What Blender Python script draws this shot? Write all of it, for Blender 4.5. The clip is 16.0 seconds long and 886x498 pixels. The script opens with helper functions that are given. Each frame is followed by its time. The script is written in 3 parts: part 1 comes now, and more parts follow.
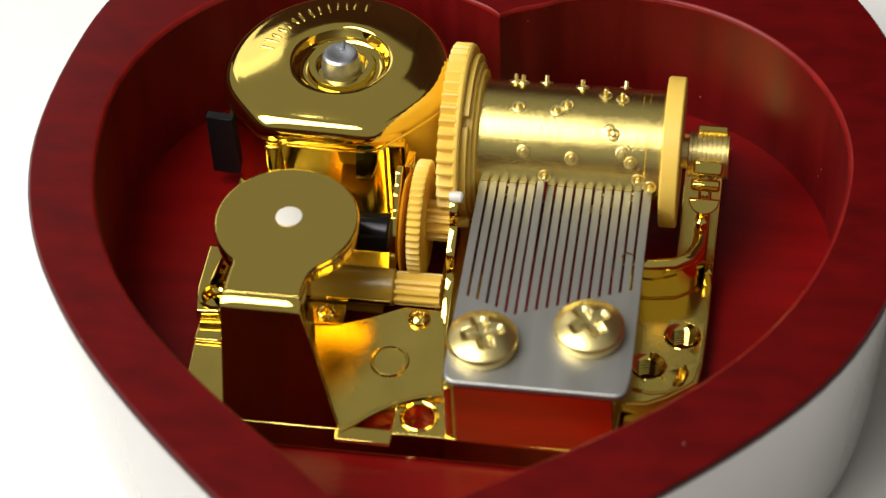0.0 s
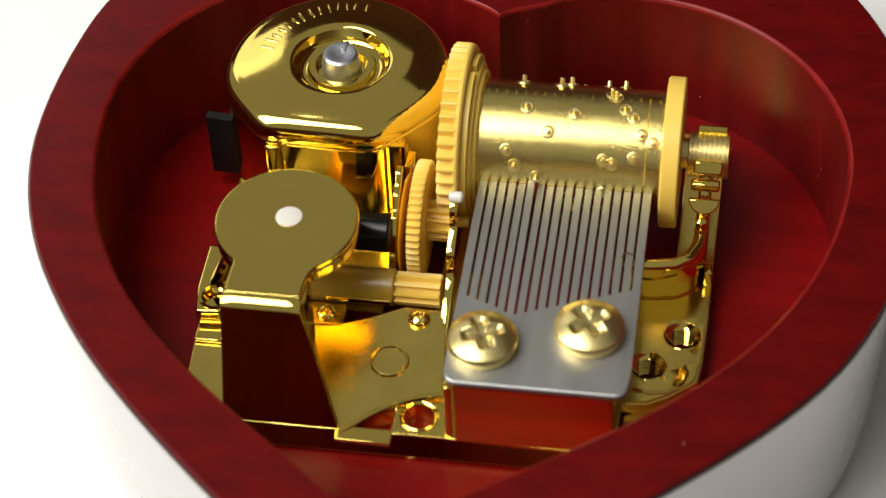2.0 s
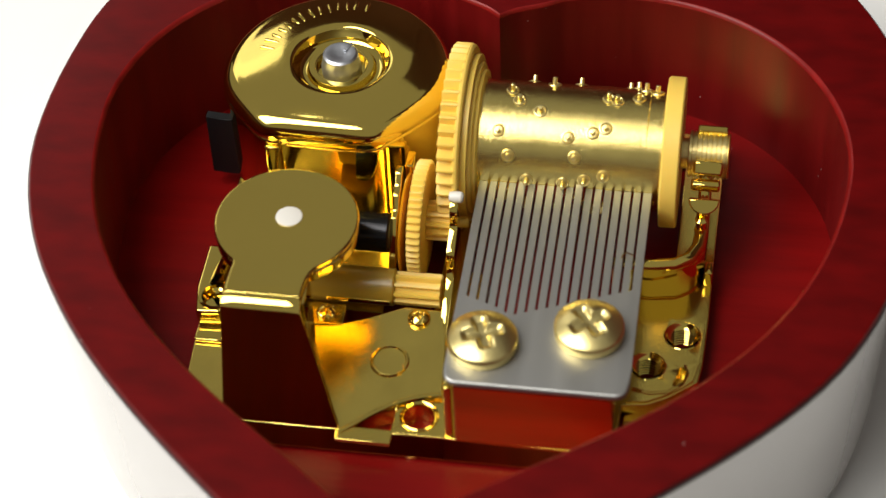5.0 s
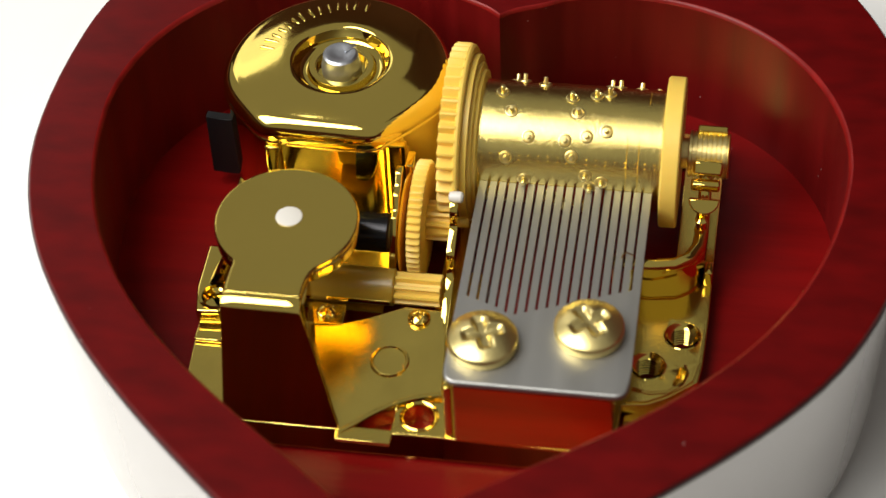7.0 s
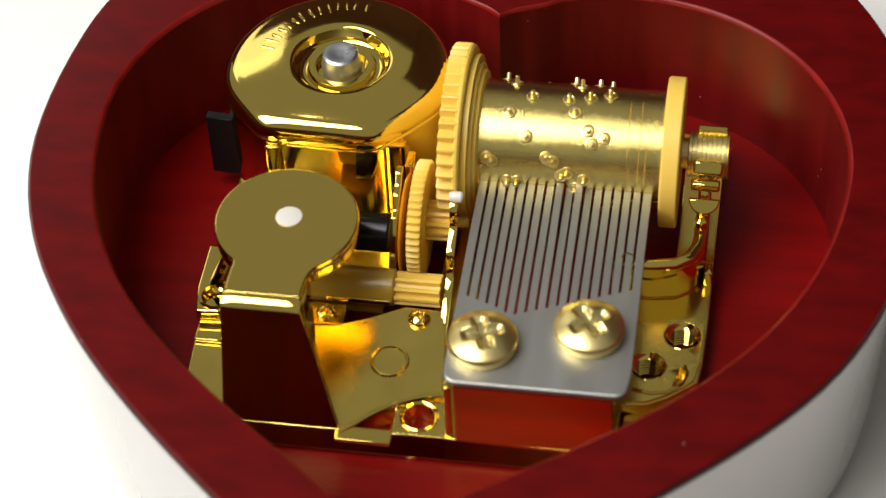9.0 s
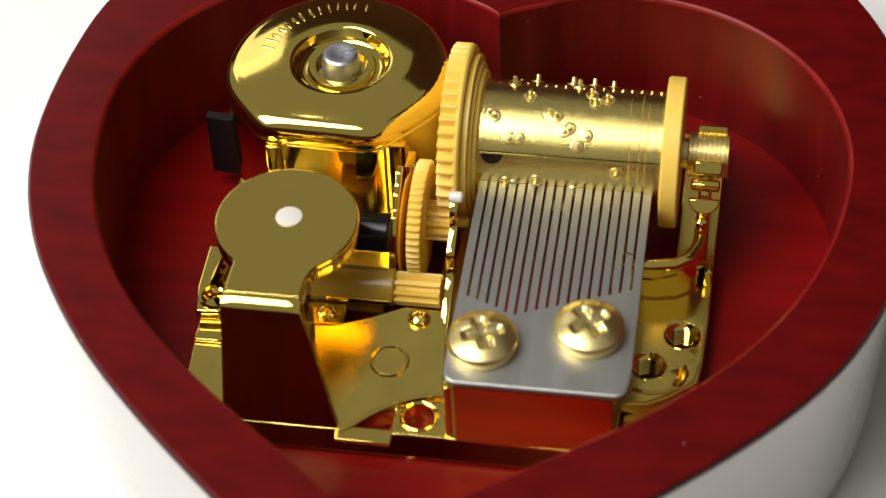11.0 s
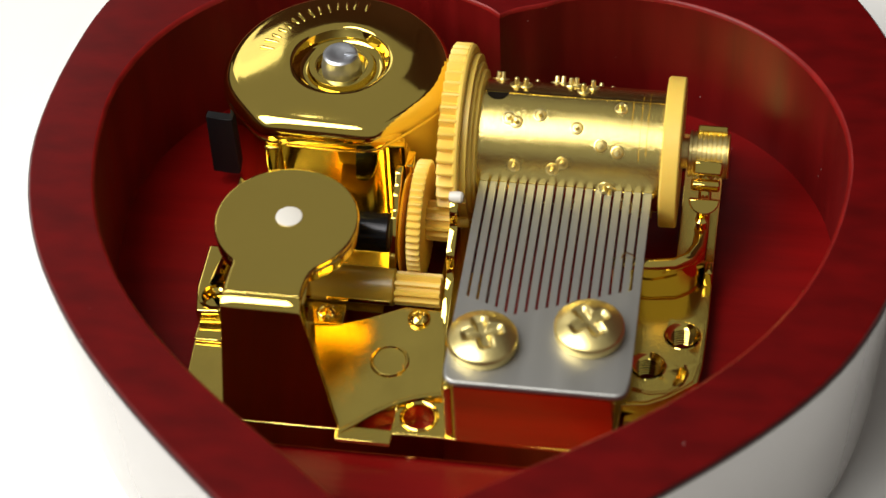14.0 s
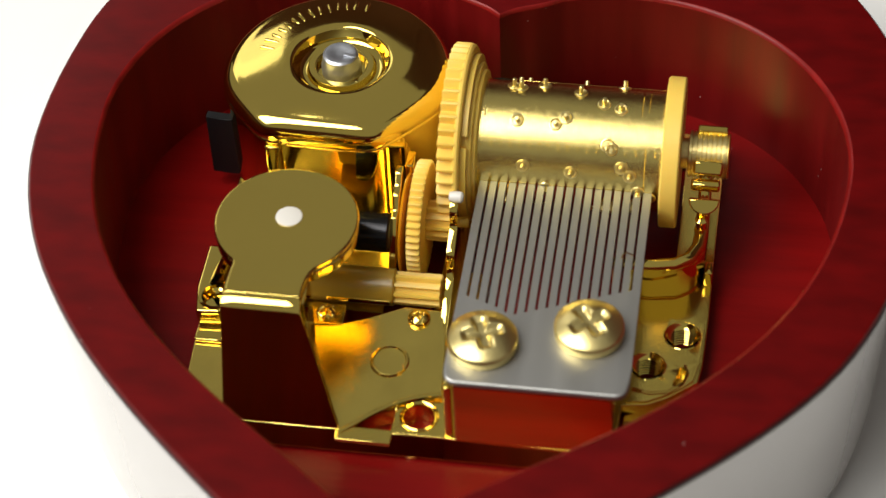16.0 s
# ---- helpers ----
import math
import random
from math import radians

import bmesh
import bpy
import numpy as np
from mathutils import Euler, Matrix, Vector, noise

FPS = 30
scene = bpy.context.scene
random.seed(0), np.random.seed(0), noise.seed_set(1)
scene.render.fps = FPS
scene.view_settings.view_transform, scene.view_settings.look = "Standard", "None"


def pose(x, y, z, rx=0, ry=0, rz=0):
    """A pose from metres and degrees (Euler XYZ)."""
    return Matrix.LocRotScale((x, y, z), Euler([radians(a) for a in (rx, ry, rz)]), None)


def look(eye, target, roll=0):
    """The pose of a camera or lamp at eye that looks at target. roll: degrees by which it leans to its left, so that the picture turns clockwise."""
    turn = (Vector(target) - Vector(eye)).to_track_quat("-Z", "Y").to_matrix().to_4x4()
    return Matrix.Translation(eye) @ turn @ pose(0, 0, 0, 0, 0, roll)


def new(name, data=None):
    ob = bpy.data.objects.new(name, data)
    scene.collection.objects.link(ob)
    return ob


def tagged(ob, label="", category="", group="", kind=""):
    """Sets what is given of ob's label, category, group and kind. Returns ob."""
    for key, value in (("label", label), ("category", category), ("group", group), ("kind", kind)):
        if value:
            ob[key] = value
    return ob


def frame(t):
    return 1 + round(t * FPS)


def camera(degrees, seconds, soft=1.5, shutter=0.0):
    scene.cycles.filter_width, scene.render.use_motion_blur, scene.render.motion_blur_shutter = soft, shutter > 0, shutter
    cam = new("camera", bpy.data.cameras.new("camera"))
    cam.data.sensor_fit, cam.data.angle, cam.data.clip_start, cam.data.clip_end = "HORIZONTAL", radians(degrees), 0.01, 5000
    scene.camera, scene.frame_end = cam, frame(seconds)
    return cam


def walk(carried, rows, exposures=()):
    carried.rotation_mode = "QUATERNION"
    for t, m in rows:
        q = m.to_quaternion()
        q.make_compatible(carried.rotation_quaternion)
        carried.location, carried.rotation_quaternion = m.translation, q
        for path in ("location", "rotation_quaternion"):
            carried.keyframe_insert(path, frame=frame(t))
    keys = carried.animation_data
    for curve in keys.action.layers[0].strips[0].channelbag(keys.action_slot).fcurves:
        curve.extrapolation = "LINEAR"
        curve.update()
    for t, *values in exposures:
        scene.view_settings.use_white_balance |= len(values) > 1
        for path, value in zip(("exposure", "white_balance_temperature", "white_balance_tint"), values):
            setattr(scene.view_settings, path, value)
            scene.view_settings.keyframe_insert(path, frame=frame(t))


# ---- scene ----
MM = 0.001
ZT = 22.0          # height of the cylinder's axis above the table, in millimetres
PI = math.pi

# ---- camera: it stands still ----
cam = camera(22.04, 16.0, soft=1.4)
EYE = (0.01670, -0.17159, 0.16594 + ZT * MM)
AIM_E, AIM_A, ROLL = radians(46.45), radians(-10.49), -2.94
AIM = (EYE[0] + math.sin(AIM_A) * math.cos(AIM_E), EYE[1] + math.cos(AIM_A) * math.cos(AIM_E), EYE[2] - math.sin(AIM_E))
STAND = look(EYE, AIM, ROLL)
cam.data.dof.use_dof, cam.data.dof.focus_distance, cam.data.dof.aperture_fstop = True, 0.243, 30.0
walk(cam, [(0.0, STAND), (16.0, STAND)], exposures=[(0.0, 0.0), (16.0, 0.0)])

# ---- light: a softbox above a white table, and a dim grey studio ----
world = bpy.data.worlds.new("studio")
scene.world = world
world.use_nodes = True
world.node_tree.nodes["Background"].inputs["Color"].default_value = (1.0, 0.965, 0.87, 1)
world.node_tree.nodes["Background"].inputs["Strength"].default_value = 0.218


def softbox(name, eye, target, sx, sy, watts, colour=(1, 0.97, 0.92)):
    lamp = bpy.data.lights.new(name, "AREA")
    lamp.shape, lamp.size, lamp.size_y, lamp.energy, lamp.color = "RECTANGLE", sx, sy, watts, colour
    ob = new(name, lamp)
    ob.matrix_world = look(eye, target)
    return ob


softbox("softbox", (-0.345, -0.215, 0.50), (-0.095, -0.125, 0.02), 0.44, 0.60, 6.95)
# a smaller, much weaker area lamp from behind on the left
softbox("back_left_light", (-0.46, 0.62, 0.50), (-0.01, 0.0, 0.02), 0.36, 0.26, 0.36, (1.0, 0.98, 0.95))


# ---- materials ----
def material(name, base, rough=0.5, metal=0.0, coat=0.0, coat_rough=0.05, var=0.1, scale=300.0, bump=0.0, bump_scale=1500.0,
             stretch=(1, 1, 1), rough_var=0.0, sss=0.0, spec=0.5, dust=0.0, fine=4, pits=0.0):
    m = bpy.data.materials.new(name)
    m.use_nodes = True
    nt = m.node_tree
    bsdf = nt.nodes["Principled BSDF"]
    tc = nt.nodes.new("ShaderNodeTexCoord")
    mp = nt.nodes.new("ShaderNodeMapping")
    mp.inputs["Scale"].default_value = stretch
    nt.links.new(tc.outputs["Object"], mp.inputs["Vector"])
    n1 = nt.nodes.new("ShaderNodeTexNoise")
    n1.inputs["Scale"].default_value, n1.inputs["Detail"].default_value = scale, 6
    nt.links.new(mp.outputs["Vector"], n1.inputs["Vector"])
    mix = nt.nodes.new("ShaderNodeMix")
    mix.data_type = "RGBA"
    mix.inputs[6].default_value = (*[max(0, v * (1 - var)) for v in base], 1)
    mix.inputs[7].default_value = (*[min(1, v * (1 + var)) for v in base], 1)
    nt.links.new(n1.outputs["Fac"], mix.inputs[0])
    nt.links.new(mix.outputs[2], bsdf.inputs["Base Color"])
    bsdf.inputs["Roughness"].default_value, bsdf.inputs["Metallic"].default_value = rough, metal
    bsdf.inputs["Specular IOR Level"].default_value = spec
    bsdf.inputs["Coat Weight"].default_value, bsdf.inputs["Coat Roughness"].default_value = coat, coat_rough
    if sss:
        bsdf.inputs["Subsurface Weight"].default_value = sss
        bsdf.inputs["Subsurface Radius"].default_value = (0.0012, 0.0007, 0.0003)
        bsdf.inputs["Subsurface Scale"].default_value = 1.0
    if dust:
        # sparse pale specks
        vor = nt.nodes.new("ShaderNodeTexVoronoi")
        vor.inputs["Scale"].default_value = dust
        nt.links.new(tc.outputs["Object"], vor.inputs["Vector"])
        pick = nt.nodes.new("ShaderNodeMath")
        pick.operation = "LESS_THAN"
        pick.inputs[1].default_value = 0.05
        nt.links.new(vor.outputs["Distance"], pick.inputs[0])
        rare = nt.nodes.new("ShaderNodeMath")
        rare.operation = "GREATER_THAN"
        rare.inputs[1].default_value = 0.86
        sep = nt.nodes.new("ShaderNodeSeparateColor")
        nt.links.new(vor.outputs["Color"], sep.inputs["Color"])
        nt.links.new(sep.outputs["Red"], rare.inputs[0])
        both = nt.nodes.new("ShaderNodeMath")
        both.operation = "MULTIPLY"
        nt.links.new(pick.outputs[0], both.inputs[0])
        nt.links.new(rare.outputs[0], both.inputs[1])
        speck = nt.nodes.new("ShaderNodeMix")
        speck.data_type = "RGBA"
        speck.inputs[7].default_value = (0.34, 0.24, 0.22, 1)
        nt.links.new(both.outputs[0], speck.inputs[0])
        nt.links.new(mix.outputs[2], speck.inputs[6])
        nt.links.new(speck.outputs[2], bsdf.inputs["Base Color"])
    n2 = nt.nodes.new("ShaderNodeTexNoise")
    n2.inputs["Scale"].default_value, n2.inputs["Detail"].default_value = bump_scale, fine
    nt.links.new(mp.outputs["Vector"], n2.inputs["Vector"])
    if rough_var:
        mr = nt.nodes.new("ShaderNodeMapRange")
        mr.inputs["To Min"].default_value, mr.inputs["To Max"].default_value = max(0.01, rough - rough_var), rough + rough_var
        nt.links.new(n1.outputs["Fac"], mr.inputs["Value"])
        nt.links.new(mr.outputs["Result"], bsdf.inputs["Roughness"])
    if bump:
        b = nt.nodes.new("ShaderNodeBump")
        b.inputs["Strength"].default_value, b.inputs["Distance"].default_value = bump, 0.0001
        nt.links.new(n2.outputs["Fac"], b.inputs["Height"])
        if pits:
            # a skin of small separate grains
            cell = nt.nodes.new("ShaderNodeTexVoronoi")
            cell.inputs["Scale"].default_value = pits
            nt.links.new(mp.outputs["Vector"], cell.inputs["Vector"])
            total = nt.nodes.new("ShaderNodeMath")
            total.operation = "MULTIPLY_ADD"
            total.inputs[1].default_value = 0.9
            nt.links.new(cell.outputs["Distance"], total.inputs[0])
            nt.links.new(n2.outputs["Fac"], total.inputs[2])
            nt.links.new(total.outputs[0], b.inputs["Height"])
        nt.links.new(b.outputs["Normal"], bsdf.inputs["Normal"])
    return m


GOLD_RGB = (0.93, 0.71, 0.17)
GOLD = material("gold_plate", GOLD_RGB, 0.06, 1.0, var=0.05, scale=120, bump=0.03, bump_scale=900, rough_var=0.03)
GOLD_HOUSING = material("gold_drawn_sheet", GOLD_RGB, 0.085, 1.0, var=0.05, scale=120, bump=0.10, bump_scale=330, rough_var=0.03)
GOLD_CAST = material("gold_cast", GOLD_RGB, 0.15, 1.0, var=0.08, scale=200, bump=0.14, bump_scale=4200, rough_var=0.06)
GOLD_BRIDGE = material("gold_bridge", GOLD_RGB, 0.17, 1.0, var=0.10, scale=260, bump=0.17, bump_scale=3000, rough_var=0.07)
GOLD_DRUM = material("gold_drum", (0.94, 0.755, 0.25), 0.20, 1.0, var=0.06, scale=300, bump=0.20, bump_scale=9000, rough_var=0.04, fine=2.0, pits=5600.0)
BRASS = material("brass_screw", (0.88, 0.73, 0.31), 0.33, 1.0, var=0.08, scale=500, bump=0.15, bump_scale=2500)
STEEL = material("brushed_steel", (0.42, 0.42, 0.405), 0.47, 1.0, var=0.10, scale=500, bump=0.12, bump_scale=2500, stretch=(1, 0.04, 1), rough_var=0.05)
STEEL_PIN = material("steel_arbor", (0.50, 0.52, 0.56), 0.42, 1.0, var=0.2, scale=900, bump=0.2, bump_scale=2500)
DARK_STEEL = material("blued_steel", (0.02, 0.02, 0.022), 0.22, 0.7, var=0.3, scale=200)
CREAM = material("cream_plastic", (0.80, 0.54, 0.095), 0.42, var=0.06, scale=200, bump=0.1, bump_scale=900, sss=0.15)
ORANGE = material("orange_plastic", (0.62, 0.25, 0.004), 0.30, var=0.08, scale=150, bump=0.15, bump_scale=700, sss=0.08)
# near-black that paints the shade inside openings not cut into the drum
HOLE_SHADE = material("painted_hole_shade", (0.010, 0.007, 0.004), 0.7, var=0.2, spec=0.08)
AMBER = material("amber_plastic", (0.36, 0.23, 0.03), 0.3, var=0.08, sss=0.3)
WHITE_PIN = material("white_plastic", (0.62, 0.60, 0.55), 0.4, var=0.05)
LACQUER = material("red_lacquer", (0.084, 0.0010, 0.0012), 0.32, coat=0.0, dust=520.0, spec=0.19, var=0.6, scale=420, bump=0.06, bump_scale=1800, stretch=(0.45, 1, 1))
LACQUER_IN = material("red_lacquer_inside", (0.150, 0.0026, 0.0026), 0.30, coat=0.0, dust=520.0, spec=0.16, var=0.45, scale=420, bump=0.26, bump_scale=1900, stretch=(0.12, 1, 1))
LACQUER_WALL = material("red_lacquer_wall", (0.124, 0.0026, 0.0026), 0.43, coat=0.0, dust=520.0, spec=0.30, var=0.6, scale=360, bump=0.16, bump_scale=1300, stretch=(1, 1, 0.12), rough_var=0.1)
LACQUER_WORN = material("rubbed_red_lacquer", (0.17, 0.006, 0.005), 0.34, spec=0.22, var=0.55, scale=500, bump=0.1, bump_scale=1500)
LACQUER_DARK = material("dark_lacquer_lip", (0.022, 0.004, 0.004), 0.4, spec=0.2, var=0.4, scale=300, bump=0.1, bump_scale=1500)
PEARL = material("pale_gloss_lacquer", (0.39, 0.37, 0.355), 0.25, coat=0.8, var=0.03, scale=60)
WALL = material("dark_wall_paint", (0.10, 0.028, 0.022), 0.7, var=0.15, scale=4.0, bump=0.1, bump_scale=80)
TABLE = material("white_paper", (0.78, 0.785, 0.77), 0.6, var=0.025, scale=90, bump=0.10, bump_scale=700)

# ---- mesh helpers, all in millimetres about the cylinder's axis ----
ORG = {}


def thing(name, o, label, category, group="", kind=""):
    ob = new(name)
    ob.empty_display_size = 0.002
    ob.location = (o[0] * MM, o[1] * MM, (o[2] + ZT) * MM)
    ORG[ob.name] = Vector(o)
    return tagged(ob, label, category, group, kind)


def mesh_of(name, bm, mat, o=(0, 0, 0), sharp=0.55):
    bm.normal_update()
    for f in bm.faces:
        f.smooth = True
    for e in bm.edges:
        e.smooth = len(e.link_faces) == 2 and e.calc_face_angle(0) < sharp
    o = Vector(o)
    for v in bm.verts:
        v.co = (v.co - o) * MM
    me = bpy.data.meshes.new(name)
    bm.to_mesh(me)
    bm.free()
    me.materials.append(mat)
    return me


def part(name, bm, mat, parent, label="", o=None, sharp=0.55):
    """One mesh under a thing or a part; o: its origin."""
    base = ORG[parent.name]
    o = base if o is None else Vector(o)
    ob = new(name, mesh_of(name, bm, mat, o, sharp))
    ob.parent = parent
    ob.location = (o - base) * MM
    ORG[ob.name] = Vector(o)
    flat = ob.modifiers.new("even_normals", "WEIGHTED_NORMAL")
    flat.keep_sharp = True
    return tagged(ob, label)


def again(name, me, parent, o, rot=None):
    """Another part on mesh data that exists."""
    ob = new(name, me)
    ob.parent = parent
    m = Matrix.Translation((Vector(o) - ORG[parent.name]) * MM)
    ob.matrix_basis = m @ rot if rot else m
    ORG[ob.name] = Vector(o)
    return ob


def bevel_sharp(bm, width, segs=2, limit=0.6, keep=None):
    bm.normal_update()
    es = [e for e in bm.edges if len(e.link_faces) == 2 and e.calc_face_angle(0) > limit and (keep is None or all(keep(v.co) for v in e.verts))]
    if width and es:
        bmesh.ops.bevel(bm, geom=es, offset=width, segments=segs, profile=0.5, affect="EDGES", clamp_overlap=True)
    return bm


def circle(cx, cy, r, n=32, a0=0.0, a1=360.0):
    full = abs(a1 - a0) >= 360
    k = n if full else n - 1
    return [(cx + r * math.cos(radians(a0 + (a1 - a0) * i / k)), cy + r * math.sin(radians(a0 + (a1 - a0) * i / k))) for i in range(n)]


def plate(outer, z0, z1, holes=(), bevel=0.0, segs=2, place=None):
    """A sheet from z0 to z1 with round or other holes through it."""
    bm = bmesh.new()
    edges = []
    for loop in (outer, *holes):
        vs = [bm.verts.new((x, y, z1)) for x, y in loop]
        edges += [bm.edges.new((vs[i], vs[(i + 1) % len(vs)])) for i in range(len(vs))]
    if holes:
        bmesh.ops.triangle_fill(bm, edges=edges, use_beauty=True, use_dissolve=False, normal=(0, 0, 1))
    else:
        bm.faces.new(bm.verts)
    for f in bm.faces:
        f.normal_update()
        if f.normal.z < 0:
            f.normal_flip()
    got = bmesh.ops.extrude_face_region(bm, geom=bm.faces[:])
    low = [v for v in got["geom"] if isinstance(v, bmesh.types.BMVert)]
    for v in low:
        v.co.z = z0
    bmesh.ops.recalc_face_normals(bm, faces=bm.faces[:])
    bevel_sharp(bm, bevel, segs)
    if place:
        bm.transform(place)
    return bm


def box(x0, x1, y0, y1, z0, z1, bevel=0.2, segs=2):
    return plate([(x0, y0), (x1, y0), (x1, y1), (x0, y1)], z0, z1, bevel=bevel, segs=segs)


def lathe(profile, axis="z", n=48, o=(0, 0, 0), closed=False):
    """Turn (radius, along) pairs about an axis through o."""
    bm = bmesh.new()
    rings = []
    for r, a in profile:
        if r < 1e-6:
            rings.append([bm.verts.new((0, 0, a))])
        else:
            rings.append([bm.verts.new((r * math.cos(2 * PI * i / n), r * math.sin(2 * PI * i / n), a)) for i in range(n)])
    pairs = list(zip(rings, rings[1:])) + ([(rings[-1], rings[0])] if closed else [])
    for a, b in pairs:
        for i in range(n):
            q = [a[i % len(a)], a[(i + 1) % len(a)], b[(i + 1) % len(b)], b[i % len(b)]]
            q = list(dict.fromkeys(q))
            if len(q) > 2:
                bm.faces.new(q)
    if axis == "x":
        bm.transform(Matrix.Rotation(PI / 2, 4, "Y"))
    elif axis == "y":
        bm.transform(Matrix.Rotation(-PI / 2, 4, "X"))
    bm.transform(Matrix.Translation(o))
    bmesh.ops.recalc_face_normals(bm, faces=bm.faces[:])
    return bm


def gear(teeth, root, tip, x0, x1, o=(0, 0, 0), bore=0.0, bevel=0.12, fill=0.5):
    """A spur wheel about an axis along x."""
    loop = []
    for i in range(teeth):
        for f, r in ((0.0, root), (0.25 * (1 - fill) * 2, root), (0.5 - 0.18 * fill, tip), (0.5 + 0.18 * fill + 0.1, tip), (1 - 0.12, root)):
            a = 2 * PI * (i + f) / teeth
            loop.append((r * math.cos(a), r * math.sin(a)))
    bm = plate(loop, x0, x1, bevel=0)
    bm.transform(Matrix.Rotation(PI / 2, 4, "Y"))
    bm.transform(Matrix.Translation(o))
    return bm


def round_gear(teeth, root, tip, x0, x1, o=(0, 0, 0), chamfer=0.22):
    """A moulded wheel about an axis along x: soft teeth with eased ends."""
    bm = bmesh.new()
    rings = []
    for x, ease in ((x0, 1.0), (x0 + chamfer, 0.0), (x1 - chamfer, 0.0), (x1, 1.0)):
        ring = []
        for i in range(teeth):
            for f, h in ((0.0, 0.0), (0.14, 0.12), (0.32, 0.62), (0.50, 1.0), (0.64, 0.96), (0.84, 0.42)):
                a = 2 * PI * (i + f) / teeth
                r = root + (tip - root) * h - ease * chamfer * (0.4 + 0.6 * h)
                ring.append(bm.verts.new((x, r * math.cos(a), r * math.sin(a))))
        rings.append(ring)
    n = len(rings[0])
    for a, b in zip(rings, rings[1:]):
        for i in range(n):
            bm.faces.new((a[i], a[(i + 1) % n], b[(i + 1) % n], b[i]))
    bm.faces.new(rings[0]), bm.faces.new(rings[-1])
    bm.transform(Matrix.Translation(o))
    bmesh.ops.recalc_face_normals(bm, faces=bm.faces[:])
    return bm


def extrude_x(loop, x0, x1, bevel=0.0, segs=2):
    """A bar along x from a section of (y, z) pairs."""
    bm = plate(loop, x0, x1, bevel=bevel, segs=segs)
    bm.transform(Matrix(((0, 0, 1, 0), (1, 0, 0, 0), (0, 1, 0, 0), (0, 0, 0, 1))))
    return bm


def join(*bms):
    out = bmesh.new()
    for b in bms:
        me = bpy.data.meshes.new("scratch")
        b.to_mesh(me)
        b.free()
        out.from_mesh(me)
        bpy.data.meshes.remove(me)
    return out


def bezier(p0, p1, p2, p3, n):
    out = []
    for i in range(n):
        t = i / n
        a, b, c, d = (1 - t) ** 3, 3 * t * (1 - t) ** 2, 3 * t * t * (1 - t), t ** 3
        out.append((a * p0[0] + b * p1[0] + c * p2[0] + d * p3[0], a * p0[1] + b * p1[1] + c * p2[1] + d * p3[1]))
    return out


def tube(points, r, n=12):
    """A bent round rod through the points."""
    bm = bmesh.new()
    pts = [Vector(p) for p in points]
    rings = []
    for i, p in enumerate(pts):
        d = (pts[min(i + 1, len(pts) - 1)] - pts[max(i - 1, 0)]).normalized()
        q = d.to_track_quat("Z", "Y")
        rings.append([bm.verts.new(p + q @ Vector((r * math.cos(2 * PI * k / n), r * math.sin(2 * PI * k / n), 0))) for k in range(n)])
    for a, b in zip(rings, rings[1:]):
        for k in range(n):
            bm.faces.new((a[k], a[(k + 1) % n], b[(k + 1) % n], b[k]))
    bm.faces.new(rings[0]), bm.faces.new(rings[-1])
    bmesh.ops.recalc_face_normals(bm, faces=bm.faces[:])
    return bm


# ---- the table ----
FLOOR_Z, RIM_Z, HEART_X, HEART_Y, HEART_TURN = -11.5, 4.5, -11.05, -0.06, radians(-1.66)


def table():
    bm = bmesh.new()
    bmesh.ops.create_grid(bm, x_segments=8, y_segments=8, size=30000)
    bm.transform(Matrix.Translation((0, 0, -ZT)))
    me = mesh_of("ground", bm, TABLE, (0, 0, -ZT))
    ob = new("ground", me)
    tagged(ob, "plain matt white tabletop under the heart box", "table", kind="structure")


table()


def unseen_walls():
    """Plain dark unseen walls added round the table to darken reflections, under a pale ceiling of sky: low ones in
    front, a tall one that runs aslant behind.
    """
    corners = [(-1250, 1250), (85, 1250), (1250, -100), (1250, -1250), (-1250, -1250)]
    # north and east heights set where the gold housing should mirror dark
    heights = {"wall_north": 980, "wall_east": 1500, "wall_southeast": 300, "wall_south": 300, "wall_west": 300}
    for i, (name, high) in enumerate(heights.items()):
        a, b = Vector(corners[i]), Vector(corners[(i + 1) % 5])
        mid, along = (a + b) / 2, b - a
        bm = bmesh.new()
        bmesh.ops.create_cube(bm, size=1)
        bm.transform(Matrix.Translation((mid.x, mid.y, high / 2 - ZT)) @ Matrix.Rotation(math.atan2(along.y, along.x), 4, "Z") @ Matrix.Diagonal((along.length + 40, 50, high, 1)))
        ob = new(name, mesh_of(name, bm, WALL, (mid.x, mid.y, -ZT)))
        ob.location = (mid.x * MM, mid.y * MM, 0)
        tagged(ob, "plain dark red-brown wall, added out of view for reflections", "wall", kind="structure")


unseen_walls()


